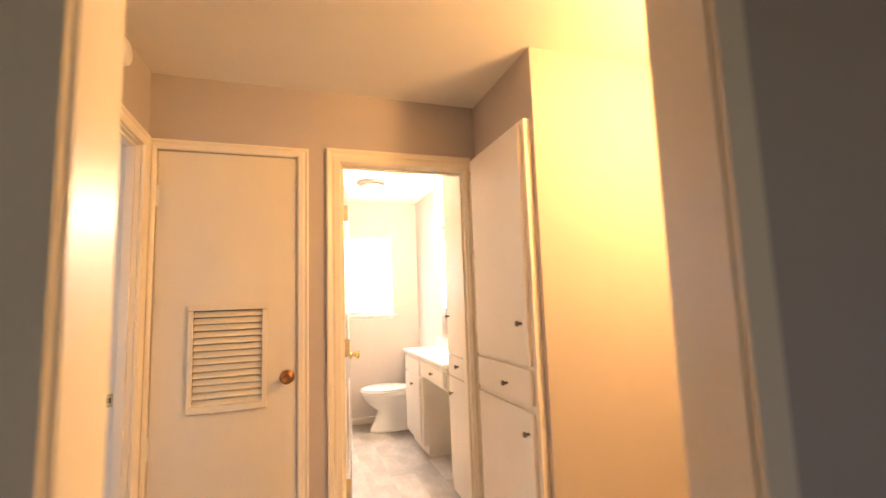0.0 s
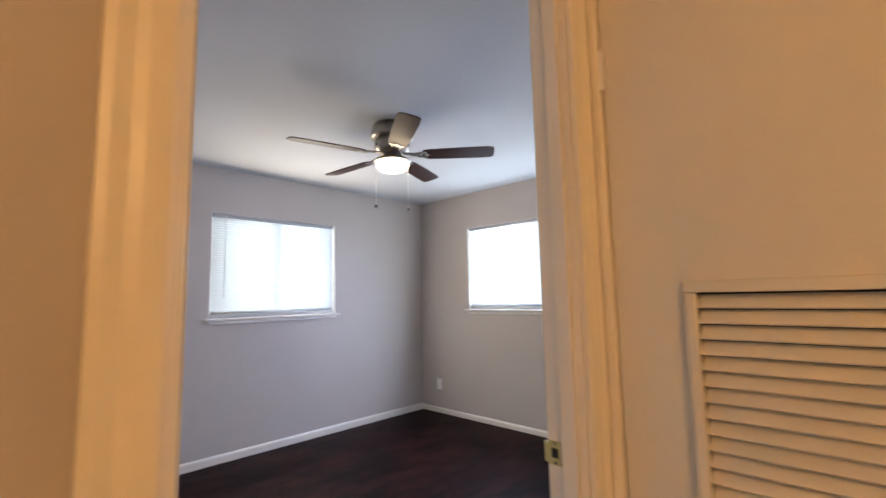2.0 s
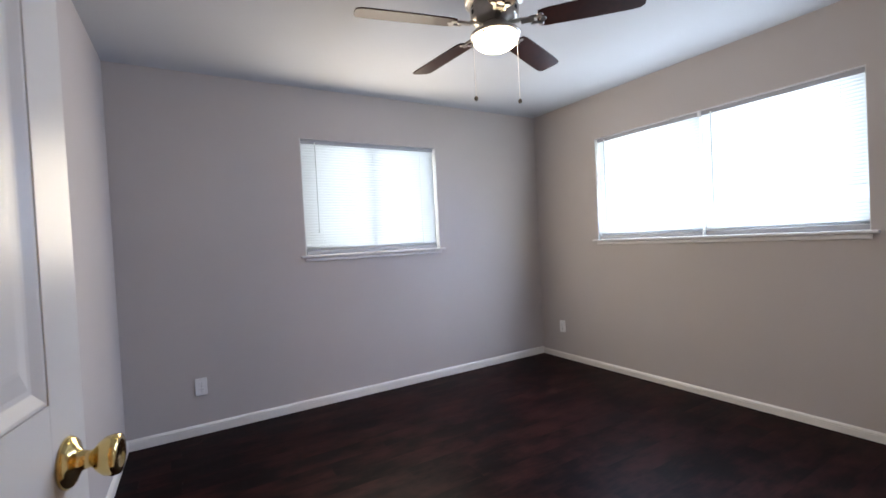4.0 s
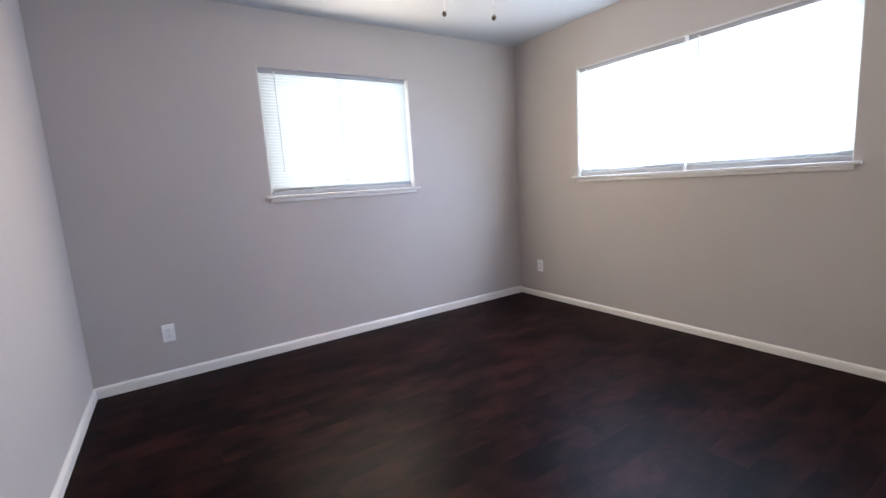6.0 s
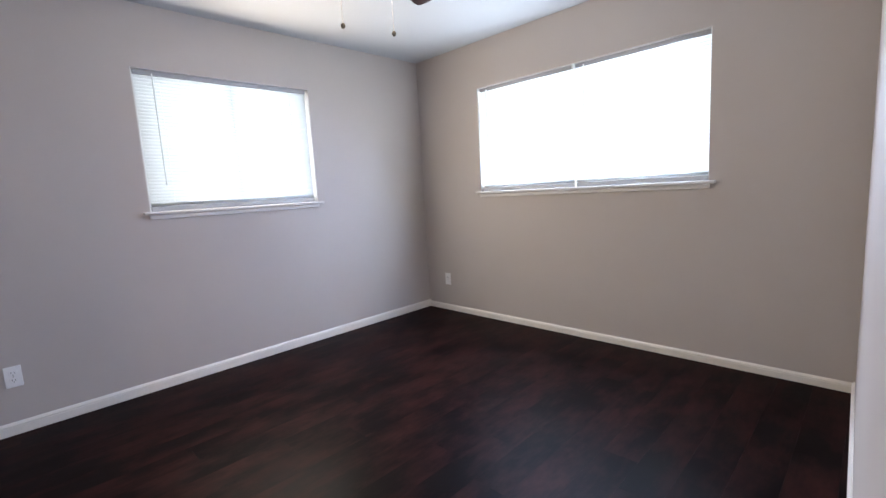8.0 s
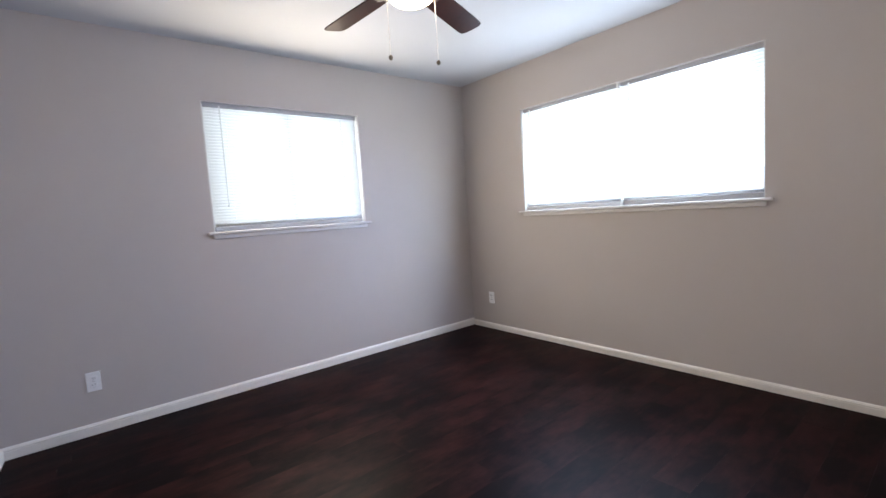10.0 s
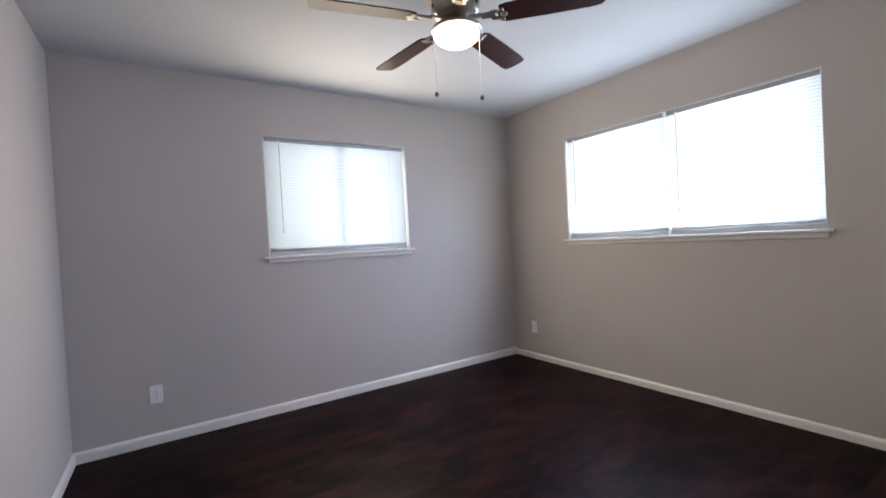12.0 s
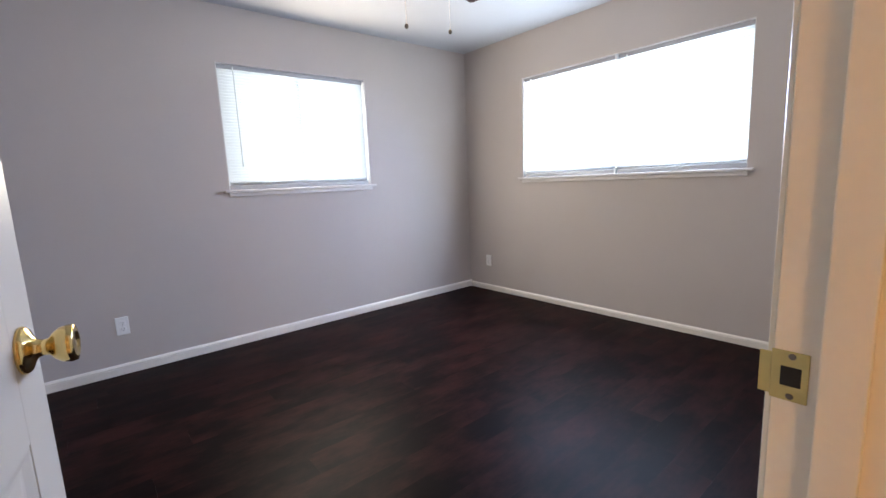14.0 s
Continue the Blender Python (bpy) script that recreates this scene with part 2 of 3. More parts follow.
def sweep(profile, start, end, side, bm=None):
    """Runs a closed profile of (out, up) straight from start to end; side is the direction of out, z that of up."""
    bm = bm or bmesh.new()
    rings = [[bm.verts.new(Vector(p) + Vector(side) * o + Vector((0, 0, u))) for o, u in profile] for p in (start, end)]
    for k in range(len(profile)):
        q = (k + 1) % len(profile)
        bm.faces.new((rings[0][k], rings[0][q], rings[1][q], rings[1][k]))
    bm.faces.new(rings[0]), bm.faces.new(rings[1])
    return bm


def wall(name, axis, p0, p1, u0, u1, z0, z1, holes=(), mat=WALL, label="", category="wall"):
    """A wall between the planes p0 and p1 of axis, from u0 to u1 along the other, with holes (u0, u1, z0, z1) right through it."""
    us = sorted({u0, u1, *[h[0] for h in holes], *[h[1] for h in holes]})
    zs = sorted({z0, z1, *[h[2] for h in holes], *[h[3] for h in holes]})
    def solid(i, j):
        if not (0 <= i < len(us) - 1 and 0 <= j < len(zs) - 1):
            return False
        u, z = (us[i] + us[i + 1]) / 2, (zs[j] + zs[j + 1]) / 2
        return not any(h[0] < u < h[1] and h[2] < z < h[3] for h in holes)
    bm, made = bmesh.new(), {}
    def vert(p, u, z):
        key = (p, u, z)
        if key not in made:
            made[key] = bm.verts.new((p, u, z) if axis == "x" else (u, p, z))
        return made[key]
    for i in range(len(us) - 1):
        for j in range(len(zs) - 1):
            if not solid(i, j):
                continue
            a, b, c, d = us[i], us[i + 1], zs[j], zs[j + 1]
            for p in (p0, p1):
                bm.faces.new([vert(p, a, c), vert(p, b, c), vert(p, b, d), vert(p, a, d)])
            for near, (s, t) in (((i - 1, j), ((a, c), (a, d))), ((i + 1, j), ((b, c), (b, d))), ((i, j - 1), ((a, c), (b, c))), ((i, j + 1), ((a, d), (b, d)))):
                if not solid(*near):
                    bm.faces.new([vert(p0, *s), vert(p1, *s), vert(p1, *t), vert(p0, *t)])
    return tagged(part(name, bm, mat), label or "greige painted drywall wall", category, kind="structure")


# ---- rooms ----
T = 0.15
wall("wall_west", "x", WEST - T, WEST, SOUTH - 0.16, NORTH + T, 0, CEIL, [(A0, A1, SILL - 0.02, HEAD)], label="greige bedroom wall with a white-trimmed window")
wall("wall_north", "y", NORTH, NORTH + T, WEST, -0.001, 0, CEIL, [(B0, B1, SILL - 0.02, HEAD)], label="greige bedroom wall with a wide window")
wall("wall_east", "x", EAST, 0.0, -4.6, 0.0, 0, CEIL, [(DOOR_S - 0.02, DOOR_N + 0.02, 0, DOOR_TOP + 0.02)], label="greige wall between hall and bedroom with a doorway")


def skew_wall(name, foot, label):
    """A wall on a foot of four corners, for those that run slightly out of square."""
    bm = bmesh.new()
    ring = [[bm.verts.new((x, y, z)) for x, y in foot] for z in (0, CEIL)]
    bm.faces.new(ring[0]), bm.faces.new(ring[1])
    for k in range(4):
        bm.faces.new((ring[0][k], ring[0][(k + 1) % 4], ring[1][(k + 1) % 4], ring[1][k]))
    tagged(part(name, bm, WALL), label, "wall", kind="structure")


EAST_N, SOUTH_E = -0.178, -0.980
skew_wall("wall_east_room", [(0.0, 0.0), (0.0, NORTH), (EAST_N, NORTH), (EAST - 0.016, 0.0)], "greige painted drywall wall")
skew_wall("wall_south", [(WEST, SOUTH - 0.16), (EAST, SOUTH - 0.16), (EAST, SOUTH_E), (WEST, SOUTH)], "greige bedroom wall behind the open door")
wall("wall_hall_end", "y", 0.0, 0.115, 0.0, 1.62, 0, CEIL, [(0.022, 0.664, 0, 2.045), (0.848, 1.565, 0, 2.035)], label="greige hall end wall with two doorways")
wall("wall_cupboard", "x", 1.62, 1.72, -0.660, 0.0, 0, CEIL, [(-0.60, -0.012, 0.0, 2.072)], label="greige wall round the built-in linen cupboard")
wall("wall_hall_north", "y", -0.660, -0.53, 1.72, 5.0, 0, CEIL, label="greige hall wall lit warm by a ceiling lamp")
wall("wall_start", "y", START_Y - 0.115, START_Y, 0.0, 5.0, 0, CEIL, [(START_X0 - 0.02, START_X1 + 0.02, 0, 2.05)], label="greige hall wall with a cased doorway")
wall("wall_hall_far", "x", 5.0, 5.1, -4.6, 0.0, 0, CEIL)
# opening made up to let light into the unseen back room
wall("wall_back_room", "y", -4.60, -4.50, 0.0, 5.0, 0, CEIL, [(0.7, 2.3, 1.0, 2.0)], label="unseen greige wall with an opening added for light")
wall("wall_closet_bath", "x", BATH_W - 0.08, BATH_W, 0.115, BATH_N, 0, CEIL)
wall("wall_bath_east", "x", BATH_E, BATH_E + 0.1, -0.53, BATH_N, 0, CEIL)
wall("wall_bath_north", "y", BATH_N, BATH_N + T, 0.0, BATH_E + 0.1, 0, CEIL, [(0.955, 1.660, SILL - 0.02, HEAD)], label="greige bathroom wall with a window")
# ceiling parted so that each side carries its brightness in its colour
tagged(part("ceiling_bedroom", box(WEST - T, -0.05, SOUTH - 0.16, NORTH + T, CEIL, CEIL + 0.1), CEILING), "white drywall ceiling of the bedroom, tone lowered to dim it", "ceiling", kind="structure")
tagged(part("ceiling_hall", box(-0.05, 5.1, -4.6, BATH_N + T, CEIL, CEIL + 0.1), HALL_CEILING), "white drywall ceiling of hall and bathroom, tone raised to hold lamp light", "ceiling", kind="structure")
tagged(part("ground", box(-60, 60, -60, 60, -0.5, -0.3), EARTH), "dry lawn around the house", "ground", kind="structure")


# ---- trim ----
BASE = [(0, 0), (0.013, 0), (0.013, 0.044), (0.0105, 0.0455), (0.0105, 0.0475), (0.013, 0.049), (0.013, 0.054), (0.009, 0.061), (0.004, 0.068), (0, 0.068)]


def baseboard(start, end, side, tall=1.0):
    tagged(part("baseboard", sweep([(d, z * tall) for d, z in BASE], (*start, 0.003), (*end, 0.003), (*side, 0)), BASEBOARD), "white painted moulded wooden baseboard", "baseboard", kind="structure")


baseboard((WEST, SOUTH), (WEST, NORTH), (1, 0))
baseboard((WEST + 0.014, NORTH), (EAST, NORTH), (0, -1), 0.80)
baseboard((WEST + 0.014, SOUTH), (EAST - 0.015, SOUTH_E), (0, 1))
baseboard((EAST - 0.016, 0.0), (EAST_N, NORTH - 0.014), (-1, 0))
baseboard((0.0, START_Y), (0.0, DOOR_S - 0.08), (1, 0))
baseboard((BATH_W, BATH_N), (BATH_E, BATH_N), (0, -1))
baseboard((1.62, -0.660), (5.0, -0.660), (0, -1))


def casing_profile(width):
    """Across a door casing: (distance from the opening, thickness)."""
    return [(0, 0), (0, 0.009), (0.006, 0.013), (width * 0.45, 0.015), (width * 0.62, 0.012), (width - 0.008, 0.018), (width, 0.016), (width, 0)]


def cased_opening(name, axis, face, out, u0, u1, top, width=0.06, left=None, right=None, label="", flat=False, proud=1.0):
    """Casing on one face of a wall around an opening: two legs and a head, mitred."""
    root = thing(name, label=label or "cream painted moulded door casing", category="door casing", kind="structure")
    def point(u, z, d):
        p = face + out * d * proud
        return (p, u, z) if axis == "x" else (u, p, z)
    for side, edge, sign, w in (("leg", u0, -1, left or width), ("leg", u1, 1, right or width)):
        bm = bmesh.new()
        prof = [(0, 0), (0, 0.012), (w, 0.014), (w, 0)] if flat else casing_profile(w)
        lo = [bm.verts.new(point(edge + sign * o, 0, d)) for o, d in prof]
        hi = [bm.verts.new(point(edge + sign * o, top + o * width / w, d)) for o, d in prof]
        for k in range(len(prof)):
            q = (k + 1) % len(prof)
            bm.faces.new((lo[k], lo[q], hi[q], hi[k]))
        bm.faces.new(lo), bm.faces.new(hi)
        part(side, bm, CREAM_TRIM, root)
    bm = bmesh.new()
    prof = [(0, 0), (0, 0.012), (width, 0.014), (width, 0)] if flat else casing_profile(width)
    ends = []
    for edge, sign, w in ((u0, -1, left or width), (u1, 1, right or width)):
        ends.append([bm.verts.new(point(edge + sign * o * w / width, top + o, d)) for o, d in prof])
    for k in range(len(prof)):
        q = (k + 1) % len(prof)
        bm.faces.new((ends[0][k], ends[0][q], ends[1][q], ends[1][k]))
    bm.faces.new(ends[0]), bm.faces.new(ends[1])
    part("head", bm, CREAM_TRIM, root)
    return root


def jamb_set(name, axis, p0, p1, u0, u1, top, stop_at, depth=0.02, stop=0.035):
    """The lining of a doorway, with the stop that the door closes against."""
    root = thing(name, label="cream painted door jamb with a stop", category="door jamb", kind="structure")
    def slab(a, b, c, d, e, f):
        return box(a, b, c, d, e, f, 0.0015) if axis == "x" else box(c, d, a, b, e, f, 0.0015)
    part("jamb", slab(p0, p1, u0 - depth, u0, 0, top + depth), CREAM_TRIM, root)
    part("jamb", slab(p0, p1, u1, u1 + depth, 0, top + depth), CREAM_TRIM, root)
    part("head_jamb", slab(p0, p1, u0, u1, top, top + depth), CREAM_TRIM, root)
    if stop_at is None:
        return root
    part("stop", slab(stop_at, stop_at + stop, u0, u0 + 0.011, 0, top), CREAM_TRIM, root)
    part("stop", slab(stop_at, stop_at + stop, u1 - 0.011, u1, 0, top), CREAM_TRIM, root)
    part("stop", slab(stop_at, stop_at + stop, u0 + 0.011, u1 - 0.011, top - 0.011, top), CREAM_TRIM, root)
    return root


jamb_set("bedroom_jamb", "x", EAST + 0.001, -0.001, DOOR_S, DOOR_N, DOOR_TOP, -0.055)
cased_opening("bedroom_casing_hall", "x", 0.0, 1, DOOR_S - 0.006, DOOR_N + 0.006, DOOR_TOP + 0.006, 0.06, right=0.062)
cased_opening("bedroom_casing_room", "x", EAST, -1, DOOR_S - 0.006, DOOR_N + 0.004, DOOR_TOP + 0.006, 0.06, left=0.022, proud=0.45)
jamb_set("closet_jamb", "y", 0.001, 0.114, 0.037, 0.649, 2.034, 0.05, depth=0.014)
cased_opening("closet_casing", "y", 0.0, -1, 0.037, 0.652, 2.031, 0.046, left=0.034, right=0.052)
jamb_set("bath_jamb", "y", 0.001, 0.114, 0.868, 1.545, 2.012, 0.035)
cased_opening("bath_casing", "y", 0.0, -1, 0.862, 1.551, 2.018, 0.072, right=0.033)
jamb_set("start_jamb", "y", START_Y - 0.114, START_Y - 0.001, START_X0, START_X1, 2.03, None)
cased_opening("start_casing_hall", "y", START_Y, 1, START_X0 - 0.006, START_X1 + 0.006, 2.036, flat=True)
cased_opening("start_casing_room", "y", START_Y - 0.115, -1, START_X0 - 0.006, START_X1 + 0.006, 2.036, flat=True)


# ---- windows and blinds ----
def window(name, place, turn, wide, label):
    """A white sliding window in its opening: local x along the wall, y out of the room; two panes, a sill and an apron."""
    root = thing(name, place, turn, label, "window", kind="structure")
    h, zl, zh = wide / 2, SILL, HEAD
    f0, f1 = 0.085, 0.130
    part("window_frame", box(-h, h, f0, f1, zl, zl + 0.035, 0.003), VINYL, root)
    part("window_frame", box(-h, h, f0, f1, zh - 0.035, zh, 0.003), VINYL, root)
    part("window_frame", box(-h, -h + 0.035, f0, f1, zl + 0.035, zh - 0.035, 0.003), VINYL, root)
    part("window_frame", box(h - 0.035, h, f0, f1, zl + 0.035, zh - 0.035, 0.003), VINYL, root)
    part("meeting_rail", box(-0.022, 0.022, f0 - 0.006, f1 - 0.004, zl + 0.035, zh - 0.035, 0.003), VINYL, root)
    for a, b in ((-h + 0.035, -0.022), (0.022, h - 0.035)):
        pane = part("pane", box(a, b, 0.104, 0.108, zl + 0.035, zh - 0.035), GLASS, root)
        pane.visible_shadow = False
    part("window_sill", box(-h - 0.038, h + 0.038, -0.035, 0.0, zl - 0.018, zl, 0.005), SILL_PAINT, root)
    part("window_sill", box(-h + 0.002, h - 0.002, 0.0, f0, zl - 0.018, zl, 0.0), TRIM, root)
    for a, b in ((-h, -h + 0.004), (h - 0.004, h)):
        part("side_liner", box(a, b, 0.001, f0 - 0.001, zl, zh - 0.004), SILL_PAINT, root)
    part("head_liner", box(-h, h, 0.001, f0 - 0.001, zh - 0.004, zh), SILL_PAINT, root)
    part("apron", box(-h - 0.005, h + 0.005, -0.014, 0.0, zl - 0.047, zl - 0.019, 0.004), SILL_PAINT, root)
    return root


def slat_mesh(wide, angle):
    """A mini-blind slat, slightly crowned and tilted."""
    bm = bmesh.new()
    rows, tilt = [], radians(angle)
    for k in range(5):
        s = (k / 4 - 0.5) * 0.025
        lift = 0.0016 * (1 - (2 * k / 4 - 1) ** 2)
        y, z = s * math.cos(tilt) - lift * math.sin(tilt), s * math.sin(tilt) + lift * math.cos(tilt)
        rows.append([[bm.verts.new((x, y, z + d)) for d in (0, -0.0006)] for x in (-wide / 2, wide / 2)])
    for a, b in zip(rows, rows[1:]):
        for d in (0, 1):
            bm.faces.new((a[0][d], a[1][d], b[1][d], b[0][d]))
        for e in (0, 1):
            bm.faces.new((a[e][0], b[e][0], b[e][1], a[e][1]))
    for r in (rows[0], rows[-1]):
        bm.faces.new((r[0][0], r[1][0], r[1][1], r[0][1]))
    return mesh_of("slat", bm, SLAT, True)


def blind(place, turn, wide, wand_at, label, angle=66):
    """A lowered mini blind: headrail, slats on ladder cords, bottom rail and a tilt wand. Local x along the wall."""
    root = thing("window_blind", place, turn, label, "window blind")
    top, low = HEAD - 0.006, SILL + 0.012
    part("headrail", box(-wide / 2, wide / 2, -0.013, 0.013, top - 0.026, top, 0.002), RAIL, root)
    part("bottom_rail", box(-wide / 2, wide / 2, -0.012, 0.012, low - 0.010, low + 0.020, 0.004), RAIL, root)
    me = slat_mesh(wide, angle)
    count = int((top - 0.026 - low - 0.052) / 0.0205) + 1
    for k in range(count):
        ob = new("slat", me)
        ob.parent = root
        ob.location = (0, 0, top - 0.036 - 0.0205 * k)
    flat = slat_mesh(wide, 6)                               # spare slats stacked on the bottom rail
    for k in range(6):
        ob = new("slat", flat)
        ob.parent = root
        ob.location = (0, 0, low + 0.023 + 0.0034 * k)
    for u in (-wide * 0.38, 0.0, wide * 0.38):
        for d in (-0.0125, 0.0125):
            part("ladder_cord", box(u - 0.0008, u + 0.0008, d - 0.0008, d + 0.0008, low + 0.014, top - 0.026), PLASTIC, root)
    wand = lathe([(0, 0), (0.0045, 0.004), (0.004, 0.02), (0.003, 0.03), (0.003, 0.66), (0, 0.665)], 8)
    bmesh.ops.translate(wand, verts=wand.verts, vec=(wand_at, -0.024, top - 0.705))
    part("tilt_wand", wand, WAND, root, "clear plastic tilt wand")
    part("wand_hook", box(wand_at - 0.003, wand_at + 0.003, -0.028, -0.012, top - 0.040, top - 0.018, 0.001), PLASTIC, root)
    return root


window("window_1", (WEST, (A0 + A1) / 2, 0), 90, A1 - A0, "white sliding window with a greige painted wooden sill")
window("window_2", ((B0 + B1) / 2, NORTH, 0), 0, B1 - B0, "wide white sliding window with a painted wooden sill")
window("window_3", (1.3075, BATH_N, 0), 0, 0.705, "white bathroom window, bright with daylight")
blind((WEST - 0.035, (A0 + A1) / 2, 0), 90, A1 - A0 - 0.035, -0.47, "lowered white mini blind in the smaller bedroom window", 64)
MID = -1.745
blind(((B0 + 0.012 + MID - 0.008) / 2, NORTH + 0.035, 0), 0, MID - 0.008 - B0 - 0.012, -0.36, "lowered white mini blind filling half the wide window")
blind(((B1 - 0.012 + MID + 0.008) / 2, NORTH + 0.035, 0), 0, B1 - 0.012 - MID - 0.008, -0.36, "lowered white mini blind filling half the wide window")
root = thing("blind_bracket", (MID, NORTH, 0), 0, "small white bracket between the two wide blinds", "blind bracket")
part("bracket", box(-0.007, 0.007, -0.004, 0.050, HEAD - 0.046, HEAD - 0.0045, 0.002), PLASTIC, root)
part("hold_down", box(-0.006, 0.006, 0.004, 0.040, SILL + 0.001, SILL + 0.042, 0.002), PLASTIC, root, "white hold-down peg on the sill")
blind((1.3075, BATH_N + 0.035, 0), 0, 0.675, -0.28, "lowered white mini blind in the bathroom window")

# ---- doors ----
def knob(root_name, parent, place, turn, mat, length=0.062, big=0.027, label=""):
    """A door knob whose axis is local -y: rose, neck and a turned grip."""
    prof = [(0, 0), (0.033, 0), (0.034, 0.003), (0.030, 0.008), (0.018, 0.013), (0.013, 0.017), (0.011, 0.024), (0.012, 0.030),
            (0.019, 0.035), (big * 0.93, 0.043), (big, length - 0.010), (big * 0.95, length - 0.003), (big * 0.62, length - 0.0015), (big * 0.5, length - 0.004), (0, length - 0.004)]
    bm = lathe([(r, -h) for r, h in prof], 28, "y")
    ob = part(root_name, bm, mat, parent, label, smooth=True)
    ob.matrix_local = pose(*place, 0, 0, turn)
    return ob


def hinge(parent, mat, x, y, z, tall=0.09, label="hinge with a rolled barrel"):
    bm = lathe([(0, 0), (0.005, 0), (0.006, 0.002), (0.006, tall - 0.002), (0.005, tall), (0, tall)], 12, at=(x, y, z - tall / 2))
    box(x - 0.001, x + 0.012, y + 0.003, y + 0.006, z - tall / 2 + 0.002, z + tall / 2 - 0.002, bm=bm)
    return part("hinge", bm, mat, parent, label)


def raised_panel(x0, x1, z0, z1, face, out):
    """A moulded door panel: a sloping side, a groove and the raised field within."""
    bm = bmesh.new()
    rings = []
    for inset, rise in ((0.000, -0.0006), (0.004, -0.0010), (0.020, -0.0066), (0.027, -0.0068), (0.050, -0.0030), (0.055, -0.0026)):
        y = face + out * rise
        rings.append([bm.verts.new(p) for p in ((x0 + inset, y, z0 + inset), (x1 - inset, y, z0 + inset), (x1 - inset, y, z1 - inset), (x0 + inset, y, z1 - inset))])
    for a, b in zip(rings, rings[1:]):
        for k in range(4):
            q = (k + 1) % 4
            bm.faces.new((a[k], a[q], b[q], b[k]))
    bm.faces.new(rings[-1])
    return bm


def six_panel_door(name, hinge_at, turn, wide, high, thick, mat, label, knob_mat, knob_z, flip=1, hinges=(0.25, 1.02, 1.80)):
    """A moulded six-panel door. Local x from the hinge along the leaf, local y across it."""
    root = thing(name, (*hinge_at, 0), turn, label, "door", kind="structure")
    z0, t0, t1 = 0.012, 0.0, thick
    part("core", box(0.004, wide - 0.004, 0.012, thick - 0.012, z0 + 0.004, high - 0.004), mat, root)
    st, mid = 0.097, 0.125
    cols = ((st, (wide - mid) / 2), ((wide + mid) / 2, wide - st))
    rows = ((0.235, 0.815), (1.025, 1.608), (1.722, high - 0.110))
    for a, b in ((0, st), (wide - st, wide)):
        part("stile", box(a, b, 0, thick, z0, high, 0.0008), mat, root)
    for a, b in ((z0, rows[0][0]), (rows[0][1], rows[1][0]), (rows[1][1], rows[2][0]), (rows[2][1], high)):
        part("rail", box(st, wide - st, 0.0001, thick - 0.0001, a, b, 0.0004), mat, root)
    for a, b in rows:
        part("stile", box(cols[0][1], cols[1][0], 0.0002, thick - 0.0002, a, b, 0.0004), mat, root)
        for c, d in cols:
            part("panel", raised_panel(c + 0.001, d - 0.001, a + 0.001, b - 0.001, 0.0008, -1), mat, root)
            part("panel", raised_panel(c + 0.001, d - 0.001, a + 0.001, b - 0.001, thick - 0.0008, 1), mat, root)
    knob("knob", root, (wide - 0.062, 0.0, knob_z), 0, knob_mat, label="polished brass door knob")
    knob("knob", root, (wide - 0.062, thick, knob_z), 180, knob_mat, label="polished brass door knob")
    part("latch_plate", box(wide - 0.0005, wide + 0.001, thick / 2 - 0.012, thick / 2 + 0.012, knob_z - 0.028, knob_z + 0.028, 0.0005), knob_mat, root, "small brass latch plate")
    for z in hinges:
        hinge(root, knob_mat, -0.002, thick if flip > 0 else -0.003, z)
    return root


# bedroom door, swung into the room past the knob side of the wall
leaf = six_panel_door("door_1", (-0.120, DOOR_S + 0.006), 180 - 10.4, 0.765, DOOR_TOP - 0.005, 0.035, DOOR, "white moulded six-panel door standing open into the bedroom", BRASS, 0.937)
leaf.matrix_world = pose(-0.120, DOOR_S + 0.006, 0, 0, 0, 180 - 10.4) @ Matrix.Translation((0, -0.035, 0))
# bathroom door, swung against the side wall
leaf = six_panel_door("door_2", (0.873, 0.116), 80, 0.675, 2.0, 0.035, GLOSS_DOOR, "white painted door standing open into the bathroom", BRASS, 0.95, -1, (0.365, 1.06, 1.775))
for z in (0.365, 1.06, 1.775):
    part("hinge_leaf", box(-0.0058, -0.0038, -0.040, -0.004, z - 0.045, z + 0.045, 0.0005), HINGE_PAINT, leaf, "hinge leaf on the jamb, painted over")
leaf.matrix_world = pose(0.873, 0.116, 0, 0, 0, 80)

# closet door with a louvred vent
root = thing("door_3", (0, 0, 0), 0, "closed flat cream-painted closet door with a louvred vent", "door", kind="structure")
VX0, VX1, VZ0, VZ1 = 0.182, 0.515, 0.828, 1.306
bm = bmesh.new()
for a in ((0.040, VX0 + 0.012, 0.012, 2.027), (VX1 - 0.012, 0.6475, 0.012, 2.027), (VX0 + 0.012, VX1 - 0.012, 0.012, VZ0 + 0.012), (VX0 + 0.012, VX1 - 0.012, VZ1 - 0.012, 2.027)):
    box(a[0], a[1], 0.006, 0.041, a[2], a[3], bm=bm)
part("slab", bm, SLAB, root)
# black sheet painted as the shade between the louvres
part("vent_backing", box(VX0 + 0.012, VX1 - 0.012, 0.036, 0.040, VZ0 + 0.012, VZ1 - 0.012), BLACK, root, "black sheet standing in for the shade behind the louvres")
part("vent_frame", box(VX0, VX1, -0.010, 0.006, VZ1 - 0.024, VZ1, 0.003), SLAB, root)
part("vent_frame", box(VX0, VX1, -0.012, 0.006, VZ0, VZ0 + 0.030, 0.003), SLAB, root)
part("vent_frame", box(VX0, VX0 + 0.022, -0.009, 0.006, VZ0 + 0.030, VZ1 - 0.024, 0.003), SLAB, root)
